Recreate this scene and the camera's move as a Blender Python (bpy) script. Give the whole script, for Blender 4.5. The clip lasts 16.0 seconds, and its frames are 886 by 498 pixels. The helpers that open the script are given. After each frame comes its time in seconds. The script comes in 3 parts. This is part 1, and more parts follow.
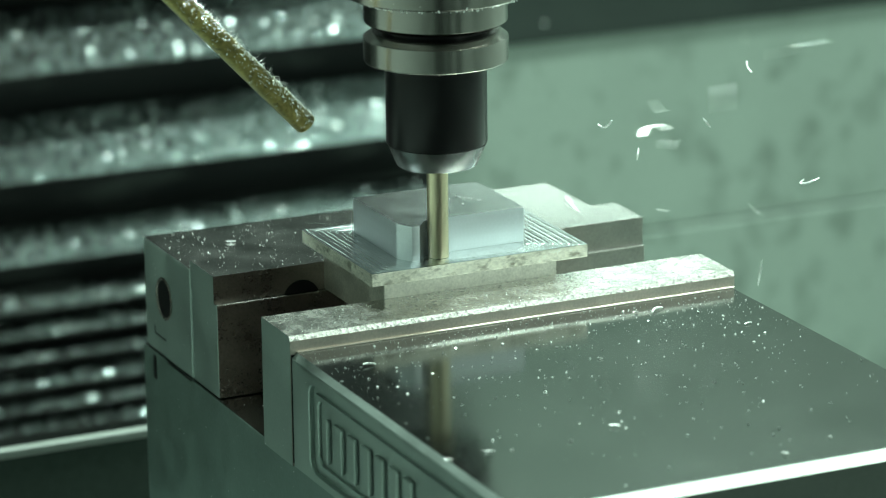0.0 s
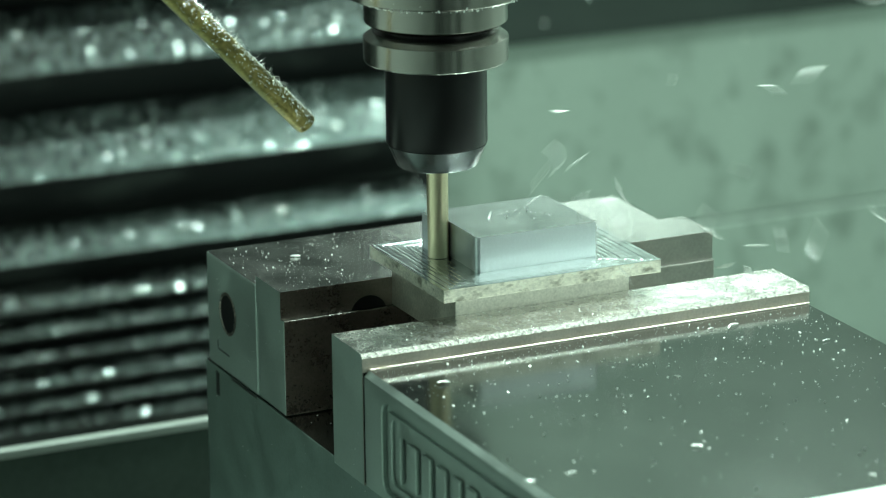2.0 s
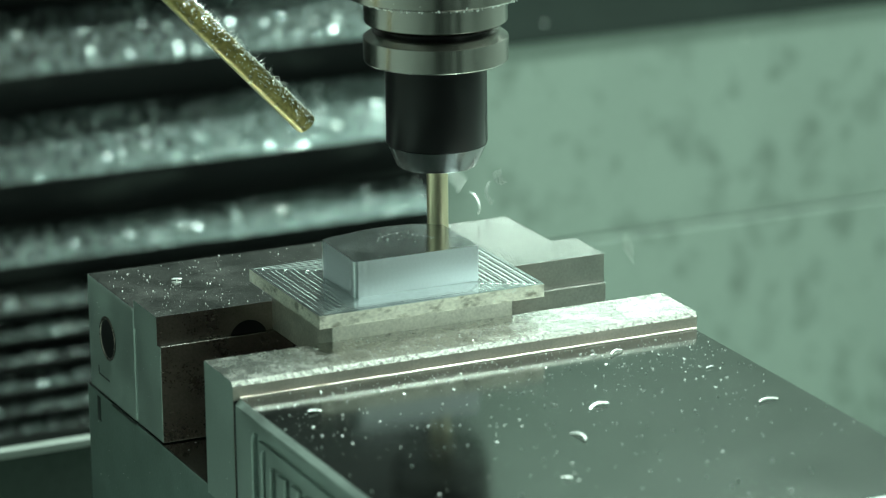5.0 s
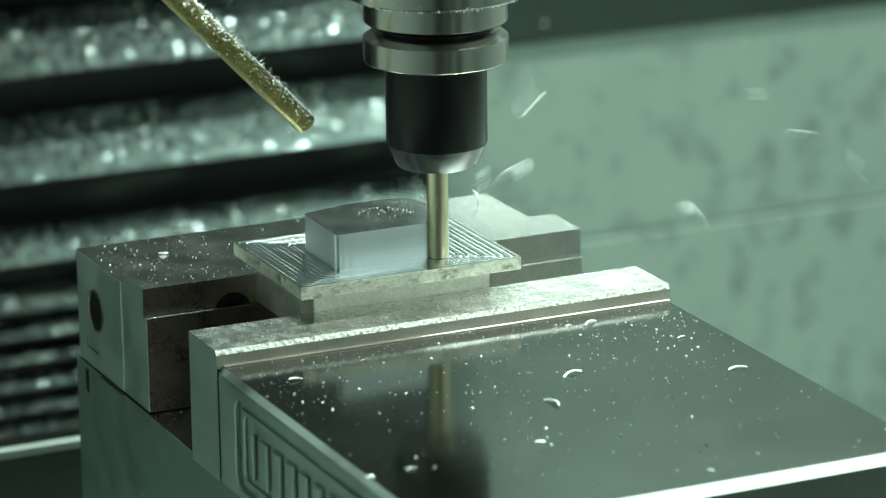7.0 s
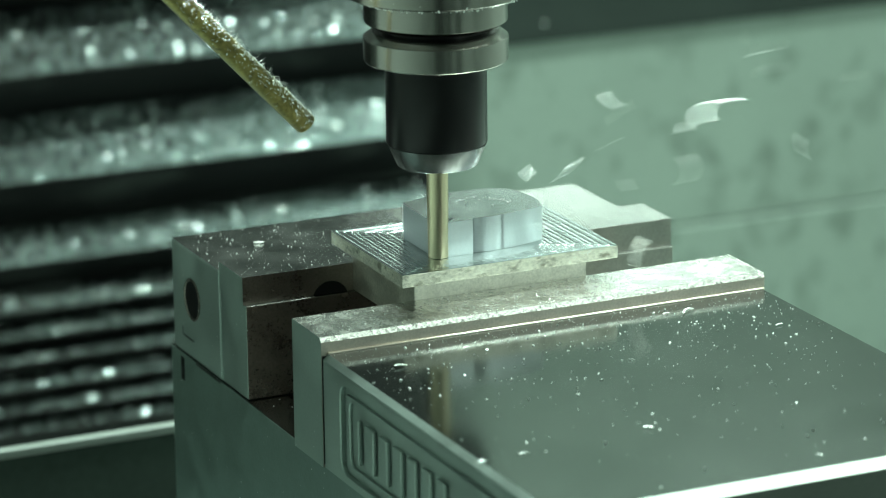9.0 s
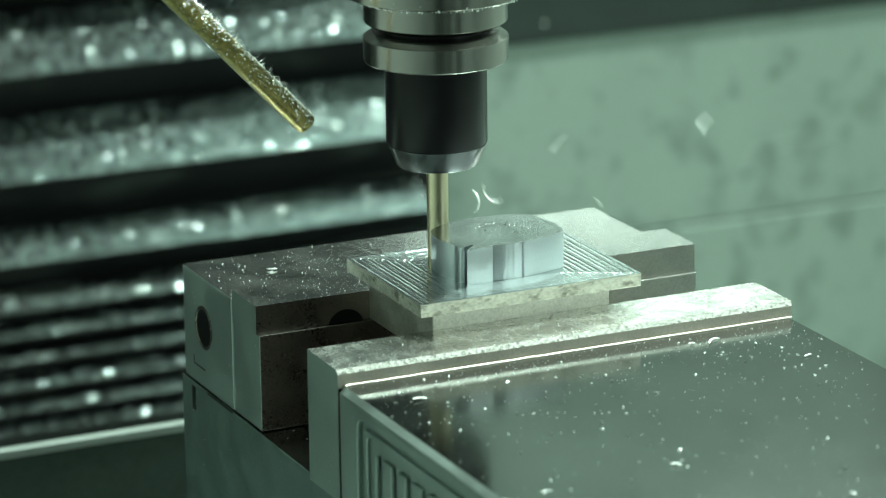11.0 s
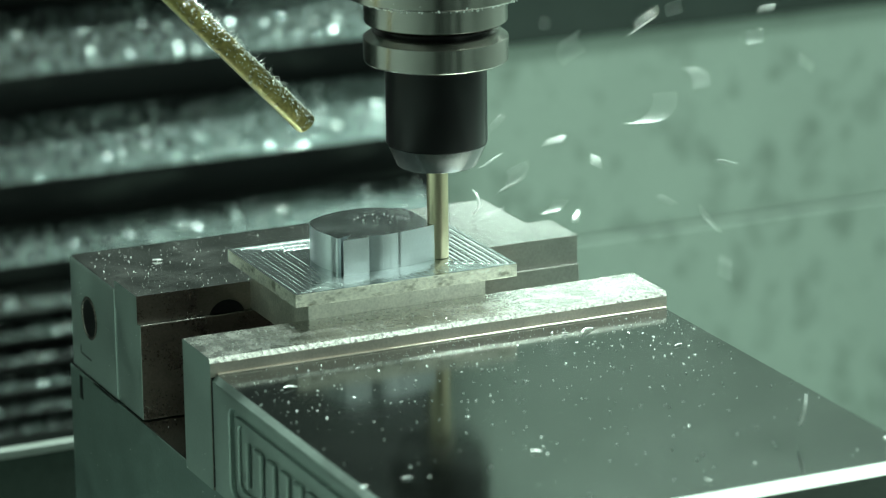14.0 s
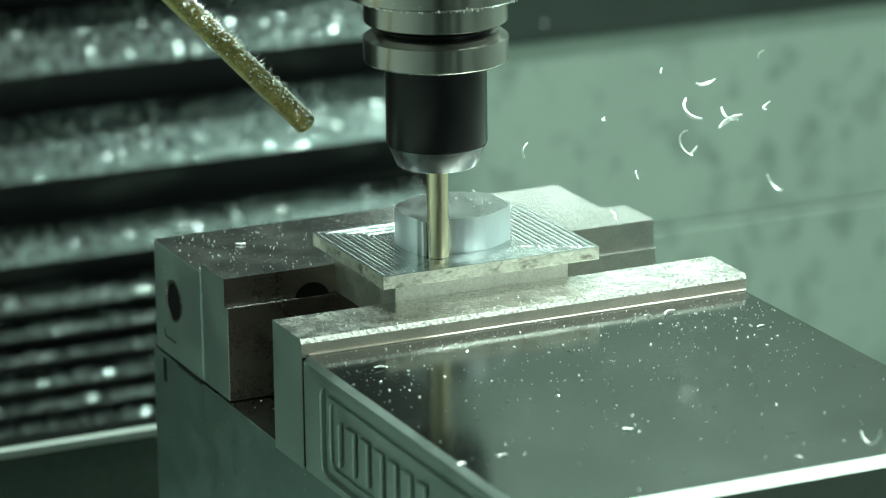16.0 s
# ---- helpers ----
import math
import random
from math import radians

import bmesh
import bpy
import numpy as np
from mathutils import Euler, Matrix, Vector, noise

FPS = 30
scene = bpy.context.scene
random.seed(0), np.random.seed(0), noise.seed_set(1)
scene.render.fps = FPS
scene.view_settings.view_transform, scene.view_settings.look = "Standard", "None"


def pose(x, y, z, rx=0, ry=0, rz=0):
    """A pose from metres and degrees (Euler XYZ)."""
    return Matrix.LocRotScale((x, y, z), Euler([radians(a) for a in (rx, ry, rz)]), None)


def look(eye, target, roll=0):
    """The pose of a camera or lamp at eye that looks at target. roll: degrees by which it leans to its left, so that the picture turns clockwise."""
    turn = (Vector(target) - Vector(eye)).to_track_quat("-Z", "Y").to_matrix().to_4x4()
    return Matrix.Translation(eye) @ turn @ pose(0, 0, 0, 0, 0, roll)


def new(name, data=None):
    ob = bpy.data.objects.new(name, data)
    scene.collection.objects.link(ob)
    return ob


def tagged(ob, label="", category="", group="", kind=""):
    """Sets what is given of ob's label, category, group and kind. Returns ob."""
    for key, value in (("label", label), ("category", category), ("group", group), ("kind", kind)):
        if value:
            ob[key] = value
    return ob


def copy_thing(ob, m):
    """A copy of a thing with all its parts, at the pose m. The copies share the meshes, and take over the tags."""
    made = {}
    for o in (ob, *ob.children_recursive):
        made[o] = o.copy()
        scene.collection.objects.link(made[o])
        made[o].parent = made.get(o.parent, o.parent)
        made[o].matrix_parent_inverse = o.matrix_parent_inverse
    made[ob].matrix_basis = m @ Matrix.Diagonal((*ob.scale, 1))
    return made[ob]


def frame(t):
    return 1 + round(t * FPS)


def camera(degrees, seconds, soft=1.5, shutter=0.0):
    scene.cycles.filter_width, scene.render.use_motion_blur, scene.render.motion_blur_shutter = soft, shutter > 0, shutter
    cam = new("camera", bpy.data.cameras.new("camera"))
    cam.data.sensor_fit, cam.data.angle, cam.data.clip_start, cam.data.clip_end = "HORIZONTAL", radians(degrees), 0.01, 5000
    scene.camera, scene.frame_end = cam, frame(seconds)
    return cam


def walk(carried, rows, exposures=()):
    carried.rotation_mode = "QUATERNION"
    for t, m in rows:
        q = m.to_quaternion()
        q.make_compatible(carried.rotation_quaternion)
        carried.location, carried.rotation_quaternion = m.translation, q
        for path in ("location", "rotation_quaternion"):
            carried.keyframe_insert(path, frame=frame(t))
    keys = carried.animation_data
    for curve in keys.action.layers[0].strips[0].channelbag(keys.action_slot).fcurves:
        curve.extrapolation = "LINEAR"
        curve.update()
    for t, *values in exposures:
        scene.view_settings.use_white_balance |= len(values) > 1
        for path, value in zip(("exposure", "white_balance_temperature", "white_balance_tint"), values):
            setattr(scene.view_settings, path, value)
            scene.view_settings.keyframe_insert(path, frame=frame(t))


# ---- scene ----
MM = 0.001
cam = camera(13.9, 16.0, soft=1.05, shutter=0.22)
EYE = (-0.4661, -1.0229, 0.3289)
AIM = Vector((0.39939, 0.87334, -0.27888))
HELD = look(EYE, Vector(EYE) + AIM, -0.669)
walk(cam, [(0, HELD), (16, HELD)], [(0, 0.0), (16, 0.0)])
cam.data.dof.use_dof = True
cam.data.dof.focus_distance = 1.165
cam.data.dof.aperture_fstop = 14.0
cam.data.dof.aperture_blades = 0

# where the machine table stands, in millimetres from its first place
TABLE = [(0, 0, 0), (0.3, 5.4, 0.0), (0.5, 8.9, -0.3), (0.7, 11.4, -2.9), (1, 12.9, -8.0), (1.5, 13.0, -17.2), (2, 12.9, -26.4), (2.3, 12.4, -31.7),
         (2.5, 10.1, -34.8), (2.7, 6.6, -36.2), (3, 1.25, -37.2), (3.5, -7.2, -39.3), (4, -16.1, -39.5), (4.5, -25.0, -38.5), (5, -32.4, -33.8),
         (5.5, -35.0, -25.2), (6, -35.6, -16.0), (6.5, -33.8, -7.3), (6.7, -31.0, -5.0), (7, -25.7, -3.2), (7.5, -17.2, -1.3), (8, -8.4, -0.5),
         (8.5, 0.2, -2.3), (8.7, 3.65, -3.2), (9, 8.1, -5.6), (9.5, 11.3, -14.0), (10, 11.6, -23.0), (10.5, 8.6, -31.5), (11, 0.1, -37.2),
         (11.5, -9.4, -39.8), (12, -18.2, -38.9), (12.2, -21.45, -37.5), (12.5, -26.0, -34.7), (12.7, -29.0, -32.6), (13, -31.0, -27.8),
         (13.2, -31.3, -24.0), (13.5, -31.5, -18.6), (14, -30.3, -9.8), (14.2, -27.3, -7.7), (14.5, -22.8, -4.5), (15, -15.0, -0.9),
         (15.5, -6.0, -0.7), (15.7, -2.65, -1.7), (16, 2.0, -4.4)]


def table_at(t):
    """The table's offset at t seconds, in millimetres, along a smooth curve through TABLE."""
    t = min(max(t, 0.0), 16.0)
    i = max(k for k in range(len(TABLE) - 1) if TABLE[k][0] <= t)

    def row(k):
        return np.array(TABLE[min(max(k, 0), len(TABLE) - 1)], float)

    def slope(k):
        a, b = row(k - 1), row(k + 1)
        return (b[1:] - a[1:]) / (b[0] - a[0])

    p, q = row(i), row(i + 1)
    d = q[0] - p[0]
    u = (t - p[0]) / d
    return ((2 * u ** 3 - 3 * u * u + 1) * p[1:] + (u ** 3 - 2 * u * u + u) * d * slope(i)
            + (3 * u * u - 2 * u ** 3) * q[1:] + (u ** 3 - u * u) * d * slope(i + 1))


# ---- light ----
world = bpy.data.worlds.new("world")
scene.world = world
world.use_nodes = True
world.node_tree.nodes["Background"].inputs["Color"].default_value = (0.30, 0.42, 0.36, 1)
world.node_tree.nodes["Background"].inputs["Strength"].default_value = 0.05


def lamp(name, m, size, size_y, watts, spread=180):
    data = bpy.data.lights.new(name, "AREA")
    data.shape, data.size, data.size_y, data.energy, data.color = "RECTANGLE", size, size_y, watts, TONE
    data.spread = radians(spread)
    ob = new(name, data)
    ob.matrix_world = m
    return ob


TONE = (0.765, 1.0, 0.865)
lamp("work_light_back", pose(0.59, 0.70, 0.61, -58, 0, -25), 0.48, 0.12, 6.8)
lamp("work_light_low", look((0.37, 0.68, 0.12), (0.05, 0.0, 0.0)), 0.18, 0.06, 0.18)
# Unseen fill added to brighten front faces; the door has no window.
lamp("front_fill_light", look((0.62, -0.98, 0.32), (0.05, 0.0, 0.0)), 0.30, 0.36, 0.9)
# Unseen fill added to brighten the bellows folds, tilted towards them.
lamp("bellows_fill_light", pose(0.07, 0.40, 0.87, 25, 0, 0), 0.26, 0.08, 24.0)
lamp("work_light_top", look((0.34, 0.11, 0.885), (0.02, -0.02, 0.0)), 0.12, 0.10, 3.8, 60)
lamp("work_light_roof", pose(0.60, -0.53, 0.79, 15, 0, 0), 0.9, 0.74, 5.8)


# ---- materials ----
def material(name, colour, rough=0.5, metal=0.0, vary=0.12, scale=40.0, grain=400.0, bump=0.0, rough_vary=0.1, spots=None, spot_scale=20.0,
             spot_amount=0.5, stretch=(1, 1, 1), gloss=0.5):
    """A surface with colour and gloss varied at two scales, fine relief, and stains of the colour `spots`."""
    m = bpy.data.materials.new(name)
    m.use_nodes = True
    n, l = m.node_tree.nodes, m.node_tree.links
    b = n["Principled BSDF"]
    b.inputs["Metallic"].default_value = metal
    b.inputs["Specular IOR Level"].default_value = gloss
    co = n.new("ShaderNodeTexCoord")
    mp = n.new("ShaderNodeMapping")
    mp.inputs["Scale"].default_value = stretch
    l.new(co.outputs["Object"], mp.inputs["Vector"])
    big, fine = n.new("ShaderNodeTexNoise"), n.new("ShaderNodeTexNoise")
    for node, s, d in ((big, scale, 4), (fine, grain, 3)):
        node.inputs["Scale"].default_value, node.inputs["Detail"].default_value = s, d
        l.new(mp.outputs["Vector"], node.inputs["Vector"])
    mix = n.new("ShaderNodeMath")
    mix.operation = "ADD"
    l.new(big.outputs["Fac"], mix.inputs[0])
    l.new(fine.outputs["Fac"], mix.inputs[1])
    ramp = n.new("ShaderNodeMapRange")
    ramp.inputs["From Min"].default_value, ramp.inputs["From Max"].default_value = 0.6, 1.4
    ramp.inputs["To Min"].default_value, ramp.inputs["To Max"].default_value = 1 - vary, 1 + vary
    l.new(mix.outputs[0], ramp.inputs["Value"])
    tint = n.new("ShaderNodeVectorMath")
    tint.operation = "SCALE"
    tint.inputs[0].default_value = colour
    l.new(ramp.outputs[0], tint.inputs["Scale"])
    out = tint.outputs[0]
    if spots:
        st = n.new("ShaderNodeTexNoise")
        st.inputs["Scale"].default_value, st.inputs["Detail"].default_value, st.inputs["Roughness"].default_value = spot_scale, 5, 0.6
        l.new(mp.outputs["Vector"], st.inputs["Vector"])
        cut = n.new("ShaderNodeMapRange")
        cut.inputs["From Min"].default_value, cut.inputs["From Max"].default_value = 0.53, 0.67
        cut.inputs["To Max"].default_value = spot_amount
        l.new(st.outputs["Fac"], cut.inputs["Value"])
        mx = n.new("ShaderNodeMix")
        mx.data_type = "RGBA"
        l.new(cut.outputs[0], mx.inputs["Factor"])
        l.new(out, mx.inputs[6])
        mx.inputs[7].default_value = (*spots, 1)
        out = mx.outputs[2]
    l.new(out, b.inputs["Base Color"])
    rr = n.new("ShaderNodeMapRange")
    rr.inputs["From Min"].default_value, rr.inputs["From Max"].default_value = 0.6, 1.4
    rr.inputs["To Min"].default_value, rr.inputs["To Max"].default_value = max(rough - rough_vary, 0.03), min(rough + rough_vary, 1)
    l.new(mix.outputs[0], rr.inputs["Value"])
    l.new(rr.outputs[0], b.inputs["Roughness"])
    if bump:
        bp = n.new("ShaderNodeBump")
        bp.inputs["Strength"].default_value, bp.inputs["Distance"].default_value = bump, 0.0003
        l.new(fine.outputs["Fac"], bp.inputs["Height"])
        l.new(bp.outputs["Normal"], b.inputs["Normal"])
    return m


# Ground finish; the top's dim reflections are put into its dark colour.
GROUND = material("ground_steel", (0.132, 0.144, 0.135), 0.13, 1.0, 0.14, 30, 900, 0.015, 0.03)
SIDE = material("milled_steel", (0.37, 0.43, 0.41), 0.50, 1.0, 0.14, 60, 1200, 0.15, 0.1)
JAW = material("hardened_jaw_steel", (0.58, 0.565, 0.535), 0.26, 1.0, 0.14, 160, 800, 0.5, 0.09, (0.06, 0.06, 0.055), 800, 0.75)
BROWNED = material("browned_jaw_face", (0.62, 0.55, 0.50), 0.40, 1.0, 0.22, 70, 1200, 0.15, 0.08)
# Dark and pale copies of the jaw steel put shade and light into colour.
FIXED = material("dark_jaw_steel", (0.24, 0.208, 0.187), 0.30, 1.0, 0.25, 90, 1200, 0.1, 0.08)
LIT_JAW = material("lit_jaw_steel", (0.40, 0.385, 0.36), 0.36, 1.0, 0.22, 90, 1200, 0.1, 0.08)
TOPS = material("handled_steel_top", (0.34, 0.34, 0.327), 0.19, 1.0, 0.3, 70, 1200, 0.2, 0.06)
BASE = material("cast_steel", (0.21, 0.265, 0.25), 0.55, 1.0, 0.2, 80, 900, 0.4, 0.1)
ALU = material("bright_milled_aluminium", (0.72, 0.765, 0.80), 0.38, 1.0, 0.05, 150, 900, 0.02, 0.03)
# Scuffed top, its colour darkened for the dark bellows it reflects.
ALU_TOP = material("scuffed_dark_aluminium_top", (0.30, 0.322, 0.326), 0.19, 1.0, 0.2, 90, 500, 0.06, 0.06)
PLATE = material("stepped_aluminium", (0.52, 0.56, 0.57), 0.18, 1.0, 0.16, 200, 900, 0.10, 0.05)
SAWN = material("sawn_aluminium", (0.90, 0.87, 0.78), 0.42, 0.85, 0.3, 120, 1400, 0.6, 0.12, (0.17, 0.15, 0.10), 300, 0.7, (0.6, 0.6, 1))
# The bellows chips' bluish tint puts the bluer light there into their colour.
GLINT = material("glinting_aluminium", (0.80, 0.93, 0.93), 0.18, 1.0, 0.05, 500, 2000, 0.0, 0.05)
FLAKE = material("flat_aluminium_flake", (0.80, 0.90, 0.90), 0.32, 1.0, 0.05, 500, 2000, 0.0, 0.06)
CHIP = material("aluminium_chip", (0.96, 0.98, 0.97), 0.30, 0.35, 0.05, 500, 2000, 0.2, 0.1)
DUST = material("lit_aluminium_dust", (0.66, 0.80, 0.79), 0.45, 0.4, 0.2, 500, 2000, 0.2, 0.1)
GOLD = material("gold_coated_carbide", (0.80, 0.70, 0.49), 0.33, 1.0, 0.02, 100, 900, 0.0, 0.01)
FOOT = material("dull_aluminium_foot", (0.72, 0.70, 0.64), 0.38, 1.0, 0.25, 120, 1200, 0.12, 0.1)
BRASS = material("oily_brass", (0.27, 0.225, 0.085), 0.40, 1.0, 0.4, 160, 800, 0.6, 0.12, (0.08, 0.07, 0.04), 320, 0.75)
POLISHED = material("polished_steel", (0.36, 0.345, 0.325), 0.22, 1.0, 0.05, 60, 900, 0.02, 0.03)
CONE = material("turned_cone_steel", (0.16, 0.166, 0.17), 0.24, 1.0, 0.04, 60, 900, 0.02, 0.03)
BLACK = material("black_oxide_steel", (0.012, 0.012, 0.013), 0.30, 0.3, 0.1, 60, 900, 0.0, 0.03, gloss=0.3)
WALL = material("painted_sheet_metal", (0.215, 0.266, 0.235), 0.45, 0.0, 0.08, 12, 200, 0.0, 0.05, (0.115, 0.148, 0.127), 50, 0.8, (1.2, 1, 0.9))
DARK = material("dark_sheet_metal", (0.021, 0.029, 0.026), 0.5, 0.0, 0.2, 20, 200, gloss=0.25)
# Darker than the wall, so the unseen upper panel reflects dimly in the vise.
UPPER = material("dimmed_upper_paint", (0.17, 0.21, 0.188), 0.6, 0.0, 0.1, 8, 120)
# Grey of the unseen upper folds, toned for their reflection in the vise.
UPPER_FOLD = material("upper_fold_fabric", (0.015, 0.019, 0.018), 0.7, 0.0, 0.4, 30, 400)
BELLOWS = material("dusty_bellows_fabric", (0.008, 0.009, 0.009), 0.6, 0.0, 0.5, 40, 500, 0.3, 0.1, (0.05, 0.055, 0.052), 26, 0.6, (0.5, 1, 1), 0.08)
GUARD = material("dark_guard_steel", (0.020, 0.029, 0.024), 0.7, 0.0, 0.25, 25, 300, gloss=0.12)
# Paler than the guard face; the light on its top is in the colour.
LEDGE = material("lit_guard_edge", (0.095, 0.11, 0.10), 0.5, 0.0, 0.1, 30, 300)
# Paler than the body steel; the chamfer's lamp highlight is put into its colour.
CHAMFER = material("highlit_ground_chamfer", (0.80, 0.82, 0.80), 0.24, 1.0, 0.06, 60, 900, 0.05, 0.04)
CEILING = material("white_enclosure_paint", (0.5, 0.55, 0.52), 0.5, 0.0, 0.05, 6, 80)


# ---- makers ----
def finish(ob, bm, mat, smooth=False):
    bmesh.ops.recalc_face_normals(bm, faces=bm.faces)
    bm.to_mesh(ob.data)
    bm.free()
    for m in mat if isinstance(mat, (list, tuple)) else [mat]:
        ob.data.materials.append(m)
    for p in ob.data.polygons:
        p.use_smooth = smooth
    return ob


def part(name, bm, mat, parent=None, label="", smooth=False):
    ob = new(name, bpy.data.meshes.new(name))
    finish(ob, bm, mat, smooth)
    if parent:
        ob.parent = parent
    return tagged(ob, label)


def thing(name, label, category, group="", kind=""):
    return tagged(new(name), label, category, group, kind)


def block(x0, x1, y0, y1, z0, z1, bevel=0.0, segments=2, bm=None):
    """A box in millimetres with rounded edges."""
    bm = bm or bmesh.new()
    made = bmesh.ops.create_cube(bm, size=1.0)["verts"]
    for v in made:
        v.co = Vector((x0 + (v.co.x + 0.5) * (x1 - x0), y0 + (v.co.y + 0.5) * (y1 - y0), z0 + (v.co.z + 0.5) * (z1 - z0))) * MM
    if bevel:
        edges = list({e for v in made for e in v.link_edges})
        bmesh.ops.bevel(bm, geom=edges, offset=bevel * MM, segments=segments, affect="EDGES", profile=0.5)
    return bm


def lathe(profile, n=96, closed=True):
    """A solid of revolution round z from (radius, z) pairs in millimetres."""
    bm = bmesh.new()
    rings = []
    for r, z in profile:
        rings.append([bm.verts.new((r * math.cos(2 * math.pi * i / n) * MM, r * math.sin(2 * math.pi * i / n) * MM, z * MM)) for i in range(n)])
    for a, b in zip(rings, rings[1:]):
        for i in range(n):
            bm.faces.new((a[i], a[(i + 1) % n], b[(i + 1) % n], b[i]))
    if closed:
        bm.faces.new(rings[0])
        bm.faces.new(rings[-1])
    return bm


def soften(ob, degrees=35):
    """Smooth shading with hard edges past an angle."""
    for p in ob.data.polygons:
        p.use_smooth = True
    ob.data.set_sharp_from_angle(angle=radians(degrees))
    return ob


def prism(outline, z0, z1, bm=None):
    """An upright prism over an outline of (x, y) in millimetres."""
    bm = bm or bmesh.new()
    low = [bm.verts.new((x * MM, y * MM, z0 * MM)) for x, y in outline]
    top = [bm.verts.new((x * MM, y * MM, z1 * MM)) for x, y in outline]
    n = len(outline)
    for i in range(n):
        bm.faces.new((low[i], low[(i + 1) % n], top[(i + 1) % n], top[i]))
    bm.faces.new(list(reversed(low)))
    bm.faces.new(top)
    return bm


def by_normal(ob, first, second, test):
    """Give the faces whose normal passes the test the second material."""
    ob.data.materials.clear()
    ob.data.materials.append(first)
    ob.data.materials.append(second)
    for p in ob.data.polygons:
        p.material_index = 1 if test(p.normal) else 0
    return ob


def along_y(profile, y0, y1):
    """A bar along y over a profile of (x, z)."""
    bm = prism([(x, z) for x, z in profile], 0, 1)
    for v in bm.verts:
        x, z, u = v.co.x, v.co.y, v.co.z / MM
        v.co = (x, (y0 + (y1 - y0) * u) * MM, z)
    return bm


def along_x(profile, x0, x1):
    """A bar along x over a profile of (y, z)."""
    bm = prism([(y, z) for y, z in profile], 0, 1)
    for v in bm.verts:
        y, z, u = v.co.x, v.co.y, v.co.z / MM
        v.co = ((x0 + (x1 - x0) * u) * MM, y, z)
    return bm


def tube_y(x, z, r, y0, y1):
    """A disc facing along y."""
    bm = lathe([(0.2, y0), (r, y0), (r, y1), (0.2, y1)], 40)
    for v in bm.verts:
        v.co = (v.co.x + x * MM, v.co.z, v.co.y + z * MM)
    return bm


def pierced(y0, y1, z0, z1, a0, a1, b0, b1, rad, x0, x1):
    """A plate facing -x from x0 to x1 with a round-cornered opening a0..a1, b0..b1."""
    bm = bmesh.new()
    inner, outer = [], []
    for cy, cz, s, oy, oz in ((a1 - rad, b1 - rad, 0, y1, z1), (a0 + rad, b1 - rad, 90, y0, z1), (a0 + rad, b0 + rad, 180, y0, z0), (a1 - rad, b0 + rad, 270, y1, z0)):
        for k in range(7):
            th = radians(s + 15 * k)
            inner.append((cy + rad * math.cos(th), cz + rad * math.sin(th)))
            outer.append((oy, oz))
    n = len(inner)
    lip = 0.35
    mid = [((a0 + a1) / 2, (b0 + b1) / 2)] * n
    front_in = []
    for (y, z), (my, mz) in zip(inner, mid):
        d = math.hypot(y - my, z - mz)
        front_in.append((y + (y - my) / d * lip, z + (z - mz) / d * lip))
    def ring(pts, x):
        return [bm.verts.new((x * MM, y * MM, z * MM)) for y, z in pts]
    loops = [ring(outer, x1), ring(outer, x0), ring(front_in, x0), ring(inner, x0 + lip), ring(inner, x1)]
    loops.append(loops[0])
    for a, b in zip(loops, loops[1:]):
        for i in range(n):
            j = (i + 1) % n
            bm.faces.new((a[i], a[j], b[j], b[i]))
    bmesh.ops.remove_doubles(bm, verts=bm.verts, dist=1e-7)
    return bm


# ---- enclosure ----
FAR = 1.34


def far(z):
    """A height on the near back plane carried out to the machine's back wall."""
    return EYE[2] / MM + (z - EYE[2] / MM) * FAR


def enclosure():
    """Painted sheet-metal walls, dark strip, roof and chip pan round the work."""
    back, left = 750, 343
    wall = tagged(new("wall_north"), "grey-green painted sheet metal machine wall, stained and spattered", "wall", kind="structure")
    part("panel", block(left, 1100, back, back + 5, far(z=-96.8), far(z=-10), 0.8), WALL, wall)
    part("seam", block(left, 1100, back + 2, back + 6, far(z=-98.2), far(z=-97.0), 0.3), CEILING, wall, "pale line along the panel seam")
    part("lower_panel", block(left, 1100, back - 2.5, back + 5, -400, far(z=-98.4), 1.6), WALL, wall)
    part("dark_strip", block(left, 1100, back - 4, back + 5, far(z=-9.7), far(z=38), 0.8), DARK, wall, "dark strip along the wall")
    part("upper_panel", block(left, 1100, back, back + 5, far(z=38.4), 900, 0.6), UPPER, wall, "unseen upper wall panel darkened for its reflection")
    part("backing", block(-900, left - 2, back + 8, back + 12, -400, 900, 0.6), DARK, wall, "dark panel behind the bellows")
    tagged(part("wall_west", block(-904, -900, -1400, 745, -400, 900), CEILING), "light painted machine side wall", "wall", kind="structure")
    tagged(part("wall_east", block(1101, 1105, -1400, 745, -400, 900), CEILING), "light painted machine side wall", "wall", kind="structure")
    south = tagged(new("wall_south"), "dark machine door with pale strips added for reflections", "wall", kind="structure")
    part("door_panel", block(-900, 1100, -1410, -1404, -400, 900), DARK, south)
    # Unseen pale strips, added so the flange has streaks to reflect.
    for x0, x1 in ((-900, -700), (-260, -190), (10, 170), (420, 1100)):
        part("reflection_strip", block(x0, x1, -1402, -1394, -400, 900, 2), CEILING, south)
    tagged(part("ceiling", block(-900, 1100, -1400, 745, 901, 905), CEILING), "light painted machine roof", "ceiling", kind="structure")
    tagged(part("floor", block(-900, 1100, -1390, 745, -406, -401), CEILING), "light painted steel chip pan under the table", "floor", kind="structure")


